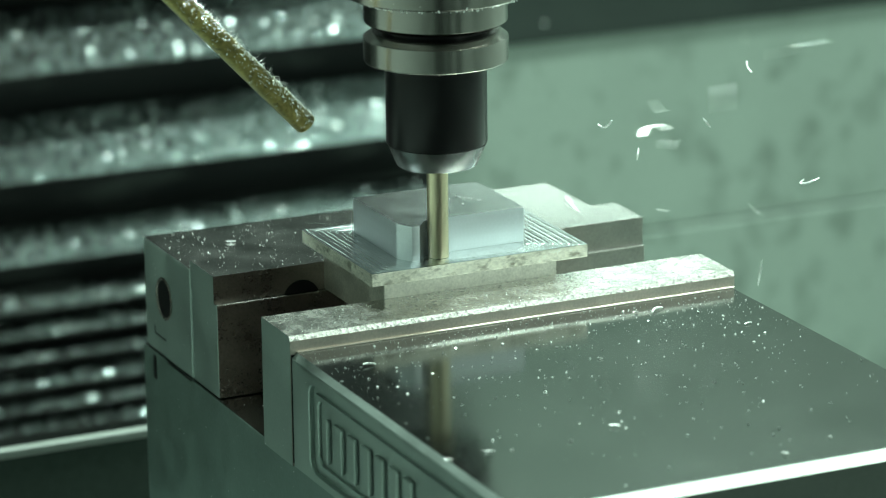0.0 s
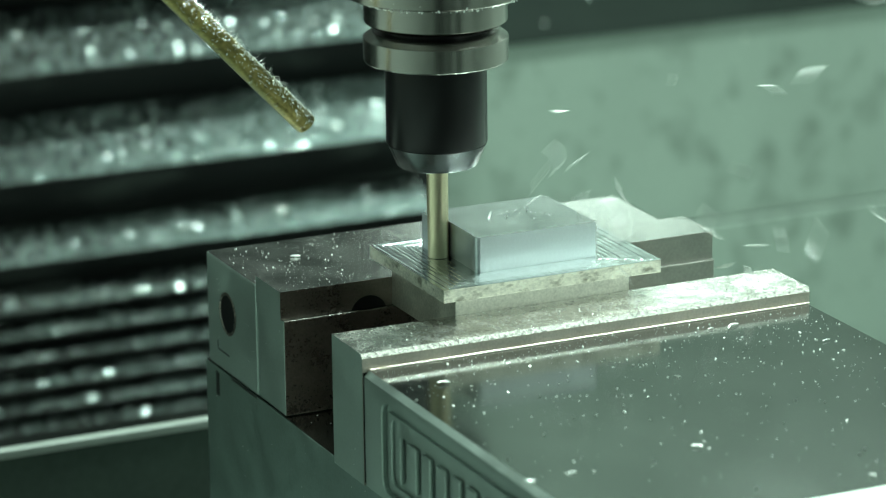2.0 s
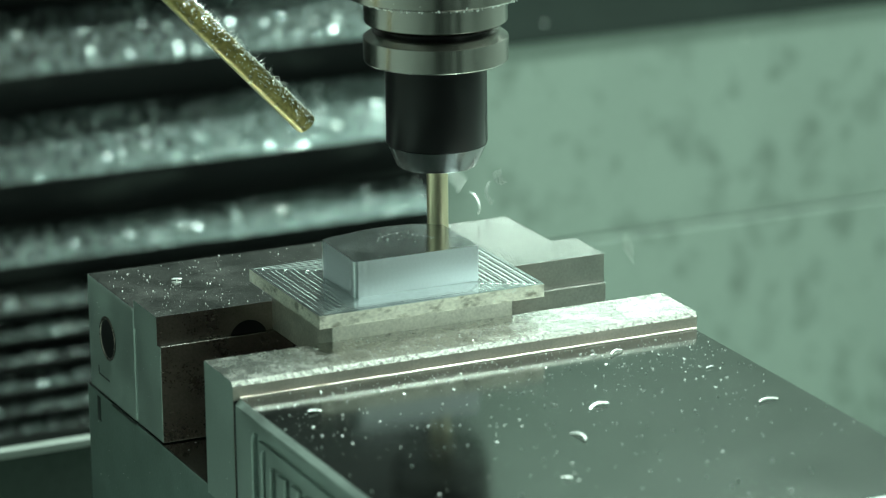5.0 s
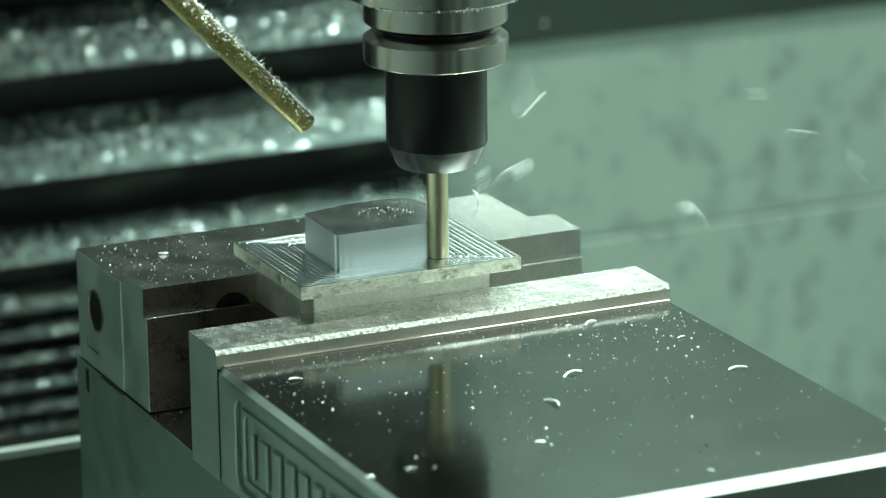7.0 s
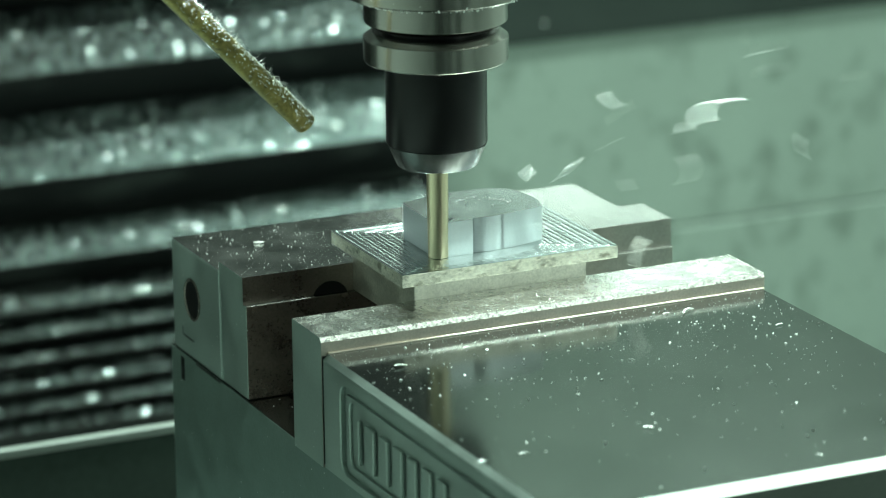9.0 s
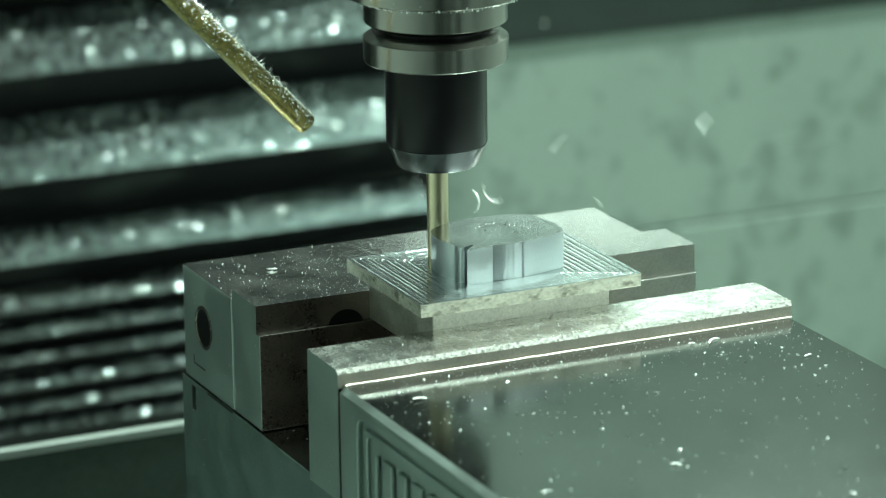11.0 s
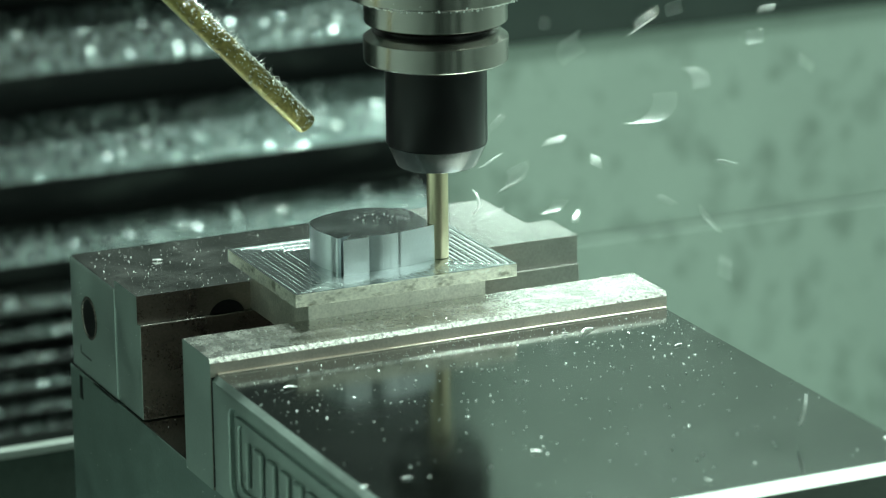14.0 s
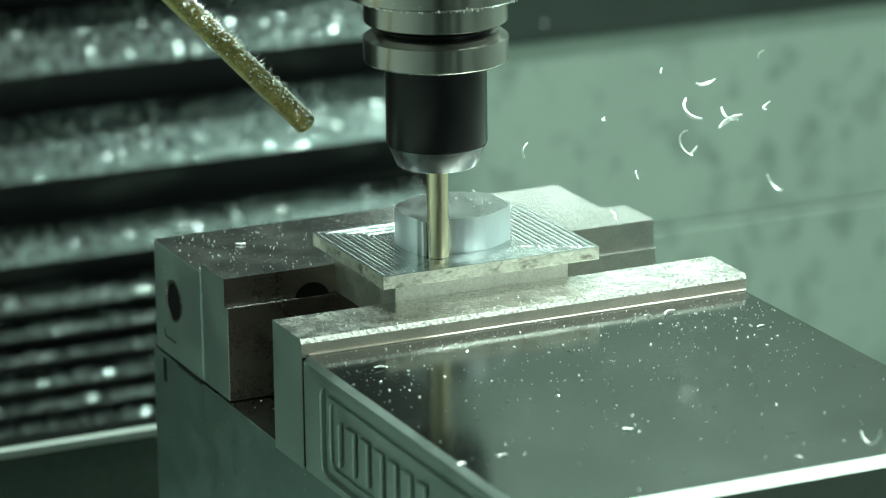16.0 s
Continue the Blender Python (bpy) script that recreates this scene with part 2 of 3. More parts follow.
# ---- way cover ----
def bellows():
    """Accordion way cover, its folds closer together towards the bottom, the upper slopes dusted with chips."""
    cover = thing("way_cover", "black accordion bellows with chip-dusted horizontal folds", "bellows")
    pairs = [(q + 29, q) for q in range(452, -44, -55)]
    pairs += [(-69.4, -98.6), (-125, -154), (-182.5, -197.5), (-213.5, -222.6), (-230.4, -237), (-245.7, -250.7), (-259.2, -264.6), (-272.4, -277.2), (-284.2, -288.3)]
    levels = [z for pair in pairs for z in pair] + [-299]
    x_end = 317
    spots = []
    for i in range(0, len(levels) - 2, 2):
        top, bottom, nxt = levels[i], levels[i + 1], levels[i + 2]
        deep = min(26.0, 0.9 * (top - bottom) + 5) if i < len(levels) - 3 else 14
        front = 696.0
        bm = bmesh.new()
        n = 60
        rows = []
        for k in range(n + 1):
            x = -420 + (x_end + 420) * k / n
            sag = 0.8 * noise.noise(Vector((x * 0.013, i * 3.1, 0)))
            line = [(front + deep, top), (front + deep * 0.35, (top * 0.55 + bottom * 0.45)), (front, bottom + 1.0), (front - 0.5, bottom), (front + 1.5, bottom - 0.8),
                    (front + deep + 2, nxt), (front + deep + 3.5, nxt + 1), (front + deep + 3.5, top)]
            rows.append([bm.verts.new((x * MM, y * MM, (z + sag) * MM)) for y, z in line])
        for a, b in zip(rows, rows[1:]):
            for j in range(len(a)):
                bm.faces.new((a[j], a[(j + 1) % len(a)], b[(j + 1) % len(a)], b[j]))
        bm.faces.new(rows[0])
        bm.faces.new(list(reversed(rows[-1])))
        soften(part("fold", bm, UPPER_FOLD if bottom > 0 else BELLOWS, cover), 50)
        spots.append((top, bottom, front, deep))
    def slope(u):
        return 0.64 * u if u < 0.55 else 0.35 + 1.44 * (u - 0.55)

    def across(rng):
        """Packs the chips to the right, standing in for brighter light there."""
        return -75 + (x_end + 71) * rng.random() ** 0.42

    # loose chips lying on the slopes, denser low down to brighten the lips
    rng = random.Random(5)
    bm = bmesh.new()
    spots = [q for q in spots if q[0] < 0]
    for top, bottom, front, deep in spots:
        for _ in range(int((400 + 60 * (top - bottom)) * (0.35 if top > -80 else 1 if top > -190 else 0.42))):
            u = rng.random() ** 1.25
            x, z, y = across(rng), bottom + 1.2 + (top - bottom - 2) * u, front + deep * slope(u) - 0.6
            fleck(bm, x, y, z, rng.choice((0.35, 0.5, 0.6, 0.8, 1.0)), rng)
    # finer chips crowd the lower lips, standing in for the light on them
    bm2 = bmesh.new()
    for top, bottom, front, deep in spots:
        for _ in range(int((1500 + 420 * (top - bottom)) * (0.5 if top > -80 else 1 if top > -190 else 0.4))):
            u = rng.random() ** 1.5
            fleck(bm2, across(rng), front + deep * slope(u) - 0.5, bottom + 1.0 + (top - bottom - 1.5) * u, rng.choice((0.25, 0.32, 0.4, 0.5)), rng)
    # broader flakes lying flat on the slopes
    bm3 = bmesh.new()
    for top, bottom, front, deep in spots:
        lean = math.atan2(deep, top - bottom)
        for _ in range(int(110 + 15 * (top - bottom))):
            u, r = rng.uniform(0.05, 0.95), rng.choice((0.45, 0.55, 0.65, 0.75, 0.9))
            turn = Euler((radians(90) - lean + rng.gauss(0, 0.5), rng.gauss(0, 0.4), rng.gauss(-0.2, 0.4))).to_matrix()
            c = Vector((across(rng), front + deep * slope(u) - 1.0, bottom + 1.5 + (top - bottom - 2) * u))
            ring = [c + turn @ Vector((r * rng.uniform(0.7, 1.1) * math.cos(a * 1.047), r * rng.uniform(0.7, 1.1) * math.sin(a * 1.047), 0)) for a in range(6)]
            lift = turn @ Vector((0, 0, 0.25))
            lo, hi = [bm3.verts.new(p * MM) for p in ring], [bm3.verts.new((p + lift) * MM) for p in ring]
            bm3.faces.new(hi)
            bm3.faces.new(list(reversed(lo)))
            for a in range(6):
                bm3.faces.new((lo[a], lo[(a + 1) % 6], hi[(a + 1) % 6], hi[a]))
    tagged(part("chip_flakes", bm3, FLAKE), "flat bright aluminium flakes lying on the bellows folds", "chips", kind="stuff")
    tagged(part("chip_layer", bm2, DUST), "dull aluminium chips on the bellows folds, packed to brighten the lower lips", "chips", kind="stuff")
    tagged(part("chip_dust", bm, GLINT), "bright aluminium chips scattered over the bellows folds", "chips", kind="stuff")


def fleck(bm, x, y, z, r, rng):
    """A small bent flake."""
    turn = Euler([rng.uniform(0, 6.3) for _ in range(3)]).to_matrix()
    pts = [(-1.0, -0.5, 0), (0.9, -0.6, 0.15), (1.1, 0.5, 0.5), (-0.8, 0.6, 0.2), (0.1, 0, 0.9)]
    vs = [bm.verts.new((Vector((x, y, z)) + turn @ Vector(p) * r * 0.8) * MM) for p in pts]
    for f in ((0, 1, 4), (1, 2, 4), (2, 3, 4), (3, 0, 4), (3, 2, 1, 0)):
        bm.faces.new([vs[k] for k in f])


def wall_chips():
    """Two chips that stick to the back wall."""
    rng = random.Random(17)
    for x, y, z in ((535, 748.5, -136), (406, 744.5, -113)):
        bm = bmesh.new()
        for _ in range(3):
            fleck(bm, rng.gauss(0, 0.4), rng.gauss(0, 0.2), rng.gauss(0, 0.4), 0.8, rng)
        c = tagged(part("stuck_chip", bm, CHIP), "bright aluminium chip stuck to the oily wall", "metal chip", "chips on the wall")
        c.location = (x * MM, y * MM, z * MM)


def guard():
    """Fixed guard rail behind the vise: a pale rounded edge over a dark face."""
    g = thing("guard_rail", "pale lit edge strip on a dark steel way guard", "guard")
    part("edge_strip", block(-420, 140, 198, 203.5, -118.6, -115.2, 0.8), LEDGE, g)
    part("face", block(-420, 140, 199, 212, -400, -118.8), GUARD, g)
    part("shelf", block(-420, 140, 212.2, 280, -190, -180), DARK, g)


# ---- spindle and tool ----
def spindle():
    n = thing("spindle_nose", "steel spindle nose ring crusted with fine chips", "spindle nose")
    soften(part("nose_ring", lathe([(20, 86.6), (28.0, 86.6), (28.8, 87.2), (28.8, 93), (31, 95), (31, 150), (20, 150)]), POLISHED, n))
    rng = random.Random(13)
    bm = bmesh.new()
    for _ in range(170):
        th, r = rng.uniform(3.4, 6.2), rng.uniform(25.5, 29.0)
        fleck(bm, r * math.cos(th), r * math.sin(th), 86.4 if r < 28.4 else rng.uniform(86.8, 90), rng.choice((0.2, 0.3, 0.4, 0.6)), rng)
    tagged(part("chip_crust", bm, CHIP, n), "fine chips stuck to the rim", kind="stuff")
    s = thing("tool_holder", "black and steel tool holder with a gold end mill", "tool holder")
    soften(part("collar", lathe([(10, 31.0), (12.7, 31.0), (13.0, 31.3), (16.0, 38.1), (15.7, 38.3), (10, 38.3)]), CONE, s, "bright steel cone end"))
    soften(part("holder_body", lathe([(10, 38.3), (16.0, 38.3), (16.2, 38.6), (16.2, 65.6), (10, 65.6)]), BLACK, s, "black oxide holder body"))
    soften(part("flange", lathe([(12, 65.4), (22.8, 65.4), (23.1, 65.8), (23.1, 73.0), (20.2, 75.2), (17.0, 75.3), (17.0, 77.0), (21.0, 77.1), (22.9, 78.4),
                                 (22.9, 85.4), (22.6, 85.8), (19, 86.5), (12, 86.5)]), POLISHED, s, "polished grooved holder flange"))
    # The groove's faces are black, putting the shade inside it into the colour.
    ring = bpy.data.objects["flange"].data
    ring.materials.append(BLACK)
    for p in ring.polygons:
        if 75.25 * MM < p.center.z < 77.06 * MM:
            p.material_index = 1
    soften(part("end_mill", lathe([(3.0, 0.02), (3.36, 0.1), (3.4, 0.5), (3.4, 15.5), (3.46, 16.5), (3.46, 33), (2.0, 33)], 48), GOLD, s, "gold coated carbide end mill"))
    return s


def nozzle():
    tube = thing("coolant_nozzle", "brass coolant tube furred with fine aluminium slivers", "nozzle")
    a, b = Vector((-200.7, 0, 214.2)), Vector((-44.9, 0, 49.0))
    way = (b - a).normalized()
    turn = way.to_track_quat("Z", "Y").to_matrix()
    length = (b - a).length
    bm = lathe([(3.5, 0), (3.5, length - 0.5), (3.2, length), (2.4, length), (2.3, length - 8)], 40)
    for v in bm.verts:
        v.co = turn @ v.co + a * MM
    soften(part("tube", bm, BRASS, tube))
    rng = random.Random(8)
    bm = bmesh.new()
    for _ in range(1100):
        u = length - abs(rng.gauss(0, 40)) - 0.5 if rng.random() < 0.5 else rng.uniform(length - 110, length - 1)
        ang = rng.gauss(1.0, 0.75)
        side = Vector((0.62, -0.5, 0.60)).normalized()
        other = way.cross(side)
        n = (side * math.cos(ang - 1.0) - other * math.sin(ang - 1.0)).normalized()
        p = a + way * u + n * 3.5
        if rng.random() < 0.45:
            d = (n * rng.uniform(0.1, 1.2) + way * rng.uniform(-1, 1) + other * rng.uniform(-0.8, 0.8)).normalized()
            l, w = rng.uniform(0.8, 3.2), rng.uniform(0.05, 0.11)
            c = d.cross(n).normalized() * w
            e = n * w
            vs = [bm.verts.new(q * MM) for q in (p - c, p + c, p + e, p + d * l)]
            for f in ((0, 1, 3), (1, 2, 3), (2, 0, 3), (2, 1, 0)):
                bm.faces.new([vs[k] for k in f])
        else:
            fleck(bm, p.x, p.y, p.z, rng.choice((0.2, 0.3, 0.4, 0.5)), rng)
    tagged(part("sliver_fur", bm, CHIP, tube), "fine bright aluminium slivers", kind="stuff")


# ---- vise ----
def vise():
    v = thing("machine_vise", "ground steel machine vise clamping the stock between its jaws", "vise")
    part("base", block(-60.5, 92, -230, 115, -126, -53.04, 0.5), BASE, v, "cast steel vise base")
    part("guideway", block(-22, 60, -40, 46, -53, -45, 0.6), GROUND, v)
    by_normal(bpy.data.objects["base"], BASE, GROUND, lambda n: n.z > 0.9)
    body = part("fixed_body", block(-60, 95.2, 68, 113, -53, -14.2, 0.8), SIDE, v, "ground steel fixed jaw body")
    by_normal(body, SIDE, TOPS, lambda n: n.z > 0.9)
    # the jaw plate's shaded half is coloured dark and its lit half pale
    for name, x0, x1, face, label in (("fixed_jaw", -60, 30, FIXED, "dark shaded half of the stepped fixed jaw plate"),
                                      ("fixed_jaw", 30.02, 99, LIT_JAW, "pale lit half of the stepped fixed jaw plate")):
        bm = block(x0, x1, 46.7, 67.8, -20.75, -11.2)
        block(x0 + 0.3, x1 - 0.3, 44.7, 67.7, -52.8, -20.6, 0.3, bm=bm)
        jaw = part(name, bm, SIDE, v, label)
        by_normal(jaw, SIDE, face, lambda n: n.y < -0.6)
        jaw.data.materials.append(TOPS)
        for p in jaw.data.polygons:
            if p.normal.z > 0.9:
                p.material_index = 2
    # jaw plate and sliding body
    slide = part("sliding_jaw", along_x([(-26.7, -53), (-26.7, -12.2), (-25.8, -10.7), (-3.2, -10.7), (-3.2, -53)], -63.1, 94.2), SIDE, v, "scuffed hardened steel sliding jaw plate")
    by_normal(slide, SIDE, JAW, lambda n: n.z > 0.4)
    slide.data.materials.append(BROWNED)
    for p in slide.data.polygons:
        if abs(p.normal.y) > 0.9:
            p.material_index = 2
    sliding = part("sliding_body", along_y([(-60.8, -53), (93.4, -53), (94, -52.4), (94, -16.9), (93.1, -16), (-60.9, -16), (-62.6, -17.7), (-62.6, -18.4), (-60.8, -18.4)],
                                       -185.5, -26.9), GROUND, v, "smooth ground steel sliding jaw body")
    part("front_chamfer", along_x([(-185.55, -16), (-188.1, -18.5), (-188.1, -53), (-185.55, -53)], -62.6, 94), GROUND, v, "chamfered front end with a highlight-pale chamfer")
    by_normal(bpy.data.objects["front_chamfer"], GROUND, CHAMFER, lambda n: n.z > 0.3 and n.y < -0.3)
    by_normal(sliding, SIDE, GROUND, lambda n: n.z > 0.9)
    rim = part("side_plate", pierced(-185.5, -26.9, -53, -18.5, -171, -39.7, -50.5, -21.6, 4.5, -62.6, -60.9), SIDE, sliding, "milled side face round a recess")
    bm = pierced(-167.5, -43.6, -48, -24.2, -166, -45.3, -46.6, -25.7, 3.0, -61.9, -60.9)
    part("border", bm, SIDE, rim, "raised border line")
    x = -51.5
    for wide, gap in ((1.6, 4.0), (7.0, 3.6), (6.5, 3.6), (7.0, 3.6), (6.5, 3.6), (7.0, 3.6), (6.5, 3.0)):
        bm = block(-62.3, -60.9, x - wide, x, -44.6, -30, 0.6)
        part("raised_bar", bm, SIDE, rim)
        x -= wide + gap
    part("jaw_fillet", block(-61, 93.8, -27.7, -26.72, -16.1, -15.5, 0.2), BROWNED, v, "pale thin edge along the jaw plate")
    part("jaw_seam", block(-62.9, -60, -26.95, -26.75, -52, -16.6), BLACK, v, "dark seam behind the jaw plate")
    # Flat black pieces stand in for the shade inside holes and slots.
    part("front_screw", tube_y(50, -38, 6.5, -188.3, -187.2), BLACK, v, "dark screw recess")
    part("jaw_screw", tube_y(-28.9, -22.9, 6.5, 46.6, 47.5), BLACK, v, "dark counterbored screw hole")
    part("end_notch", block(-60.62, -59, 102.4, 105.4, -63, -54.6, 0.1), BLACK, v, "dark slot in the base")
    part("body_gap", block(-60.06, -59, 93.6, 104.2, -46.7, -46.1, 0.02), BLACK, v)
    part("body_gap", block(-60.07, -59, 103.7, 104.3, -46.0, -43.6, 0.02), BLACK, v)
    part("base_seam", block(-60.56, -59.5, 68.4, 91.0, -53.9, -53.15, 0.02), BLACK, v)
    # screw hole in the fixed body's end
    bm = lathe([(7.3, 0), (7.5, 0.3), (7.3, 0.4), (6.7, 0.4), (6.4, 0.1)], 40, False)
    turn = Matrix.Rotation(radians(-90), 4, "Y")
    for w in bm.verts:
        w.co = turn @ w.co + Vector((-60.0, 93.9, -31.6)) * MM
    soften(part("screw_socket", bm, FIXED, v, "threaded screw hole rim"))
    bm = lathe([(0.5, 0), (6.6, 0), (6.6, 0.25), (0.5, 0.25)], 40)
    for w in bm.verts:
        w.co = turn @ w.co + Vector((-59.9, 93.9, -31.6)) * MM
    part("screw_hole", bm, BLACK, v)
    return v


# ---- stock ----
CENTRE = (11.0, 20.0)
RADIUS = 3.4
STEPS = 360


def milling():
    """Outline radii round CENTRE before the clip, after the first lap and after the second, and when each was cut."""
    ang = np.arange(STEPS) * 2 * math.pi / STEPS
    dx, dy = np.cos(ang), np.sin(ang)
    with np.errstate(divide="ignore"):
        rx = np.where(dx > 0, (32.3 - CENTRE[0]) / dx, (-12.9 - CENTRE[0]) / dx)
        ry = np.where(dy > 0, (39.2 - CENTRE[1]) / dy, (-1.7 - CENTRE[1]) / dy)
    r = np.minimum(np.where(rx > 0, rx, 1e9), np.where(ry > 0, ry, 1e9))
    r = np.minimum(r, 28.0 + 3.5 * np.abs(np.cos(2 * ang + 0.6)))

    def cut(r, x, y):
        along = (x - CENTRE[0]) * dx + (y - CENTRE[1]) * dy
        off = (x - CENTRE[0]) ** 2 + (y - CENTRE[1]) ** 2 - along ** 2
        near = np.where((off < RADIUS ** 2) & (along > 0), along - np.sqrt(np.maximum(RADIUS ** 2 - off, 0)), 1e9)
        return np.minimum(r, near)

    for x in np.arange(50, -0.1, -0.2):
        r = cut(r, x, 0.0)
    laps, when = [r], []
    for t0, t1 in ((0.0, 8.0), (8.0, 16.0)):
        now, at = r.copy(), np.full(STEPS, 99.0)
        for t in np.arange(t0, t1 + 0.001, 0.02):
            o = table_at(t)
            # the cutter swings wide round the sharp corner
            wide = 1.5 * max(math.sin(math.pi * (t % 8.2 - 0.45) / 0.6), 0.0) if t % 8.2 < 1.1 else 0.0
            nxt = cut(now, -o[0] - 0.75 * wide, -o[1] - 0.66 * wide)
            at = np.where(nxt < now - 0.02, t, at)
            now = nxt
        r = now
        laps.append(r)
        when.append(at)
    return ang, laps, when


def outline(ang, r, lo, hi):
    idx = [k % STEPS for k in range(lo, hi + 1)]
    return [(CENTRE[0] + r[k] * math.cos(ang[k]), CENTRE[1] + r[k] * math.sin(ang[k])) for k in idx]


HEIGHT = 11.6


def workpiece():
    """The stock: clamped stem, stepped plate, the island being milled and the segments still to be cut away."""
    w = thing("workpiece", "milled aluminium block on a stepped square plate", "workpiece")
    part("stem", block(-20.6, 41, -3.1, 46.6, -20.55, -4.3, 0.3), FOOT, w, "dull aluminium foot clamped in the jaws")
    # plate with nested milling steps
    bm = bmesh.new()
    x0, x1, y0, y1 = -27.3, 49.4, -9.0, 48.7
    i0, i1, j0, j1 = -9.0, 28.0, 4.0, 36.0
    rings = []
    marks = [(0.0, 0.0)]
    for k in range(1, 10):
        u, step = k / 10 + 0.012 * math.sin(k * 2.3), -0.012 * (k % 3)
        marks += [(u - 0.026, step), (u - 0.008, step - 0.072), (u + 0.010, step - 0.072), (u + 0.024, -0.012 * ((k + 1) % 3))]
    marks.append((1.0, -0.02))
    for u, z in marks:
        a, b, c, d = (i0 + (x0 - i0) * u, i1 + (x1 - i1) * u, j0 + (y0 - j0) * u, j1 + (y1 - j1) * u)
        rad = 3.0 * (1 - u) + 0.3
        ring = []
        for cx, cy, s in ((b - rad, d - rad, 0), (a + rad, d - rad, 90), (a + rad, c + rad, 180), (b - rad, c + rad, 270)):
            for q in range(5):
                th = radians(s + 22.5 * q)
                ring.append(bm.verts.new(((cx + rad * math.cos(th)) * MM, (cy + rad * math.sin(th)) * MM, z * MM)))
        rings.append(ring)
    n = len(rings[0])
    bm.faces.new(rings[0])
    for a, b in zip(rings, rings[1:]):
        for q in range(n):
            bm.faces.new((a[q], a[(q + 1) % n], b[(q + 1) % n], b[q]))
    part("plate_top", bm, PLATE, w, "milled aluminium face with nested tool marks")
    part("plate", block(x0, x1, y0, y1, -4.3, -0.12, 0.25), SAWN, w, "rough sawn aluminium plate edge")
    ang, laps, when = milling()
    core = prism(outline(ang, laps[2], 0, STEPS - 1), -0.05, HEIGHT)
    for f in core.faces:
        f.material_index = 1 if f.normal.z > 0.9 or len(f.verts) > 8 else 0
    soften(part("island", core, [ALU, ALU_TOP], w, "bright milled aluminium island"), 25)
    chips = []
    wide = 5
    for lap in (0, 1):
        for lo in range(0, STEPS, wide):
            ks = [k % STEPS for k in range(lo, lo + wide + 1)]
            thick = max(laps[lap][k] - laps[lap + 1][k] for k in ks)
            times = [when[lap][k] for k in ks if when[lap][k] < 50]
            if thick < 0.01:
                continue
            t = min(times, default=99.0)
            ring = outline(ang, laps[lap], lo, lo + wide) + list(reversed(outline(ang, np.minimum(laps[lap + 1], laps[lap] - 0.004), lo, lo + wide)))
            mx, my = sum(p[0] for p in ring) / len(ring), sum(p[1] for p in ring) / len(ring)
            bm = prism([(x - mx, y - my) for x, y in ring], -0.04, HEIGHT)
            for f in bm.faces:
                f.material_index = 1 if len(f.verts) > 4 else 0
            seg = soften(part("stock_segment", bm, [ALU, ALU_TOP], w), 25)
            seg.location = (mx * MM, my * MM, 0)
            chips.append((seg, t, mx, my))
    return w, chips


# ---- chips ----
def curl(seed, size, slim=1.0, lying=False):
    """A curled ribbon chip, tapered at its ends."""
    rng = random.Random(seed)
    bm = bmesh.new()
    n, sweep, rad = 12, radians(rng.uniform(35, 80) if lying else rng.uniform(60, 170)), size * (rng.uniform(0.9, 1.3) if lying else rng.uniform(0.55, 0.9))
    width, rise, thick = slim * size * rng.uniform(0.16, 0.32), slim * size * rng.uniform(-0.4, 0.4), size * 0.032
    rows = []
    for k in range(n + 1):
        u = k / n
        th, w = (u - 0.5) * sweep, width * (0.15 + math.sin(math.pi * min(max(u, 0.03), 0.97)) ** 0.7)
        c = Vector((math.sin(th) * rad, math.cos(th) * rad - rad * 0.8, rise * (u - 0.5)))
        out = Vector((math.sin(th), math.cos(th), 0))
        rows.append([bm.verts.new((c + out * a * thick + Vector((0, 0, b * w))) * MM) for a, b in ((-1, -1), (1, -0.9), (1.6, 0), (1, 0.9), (-1, 1))])
    for a, b in zip(rows, rows[1:]):
        for j in range(5):
            bm.faces.new((a[j], a[(j + 1) % 5], b[(j + 1) % 5], b[j]))
    bm.faces.new(rows[0])
    bm.faces.new(list(reversed(rows[-1])))
    return bm


RIDERS = []
VISITORS = []
FLYERS = []


def flight(x, y, z, vx, vy, vz, step=1 / 15, vise_at=(0, 0)):
    """Places of a chip every step seconds until it comes to rest in the pan, bouncing off the vise."""
    out = [(x, y, z)]
    for _ in range(40):
        vz -= 9810 * step
        vx, vy = vx * 0.97, vy * 0.97
        x, y, z = x + vx * step, y + vy * step, z + (vz + 4900 * step) * step
        if y > 640:
            y, vy = 640, -vy * 0.3
        if x > 860:
            x, vx = 860, 0
        over = -70 < x - vise_at[0] < 100 and -192 < y - vise_at[1] < 118
        if over and z < -8:
            z, vz = -8, abs(vz) * 0.35
        if z < -396:
            out.append((x, y, -396))
            break
        out.append((x, y, z))
    return out


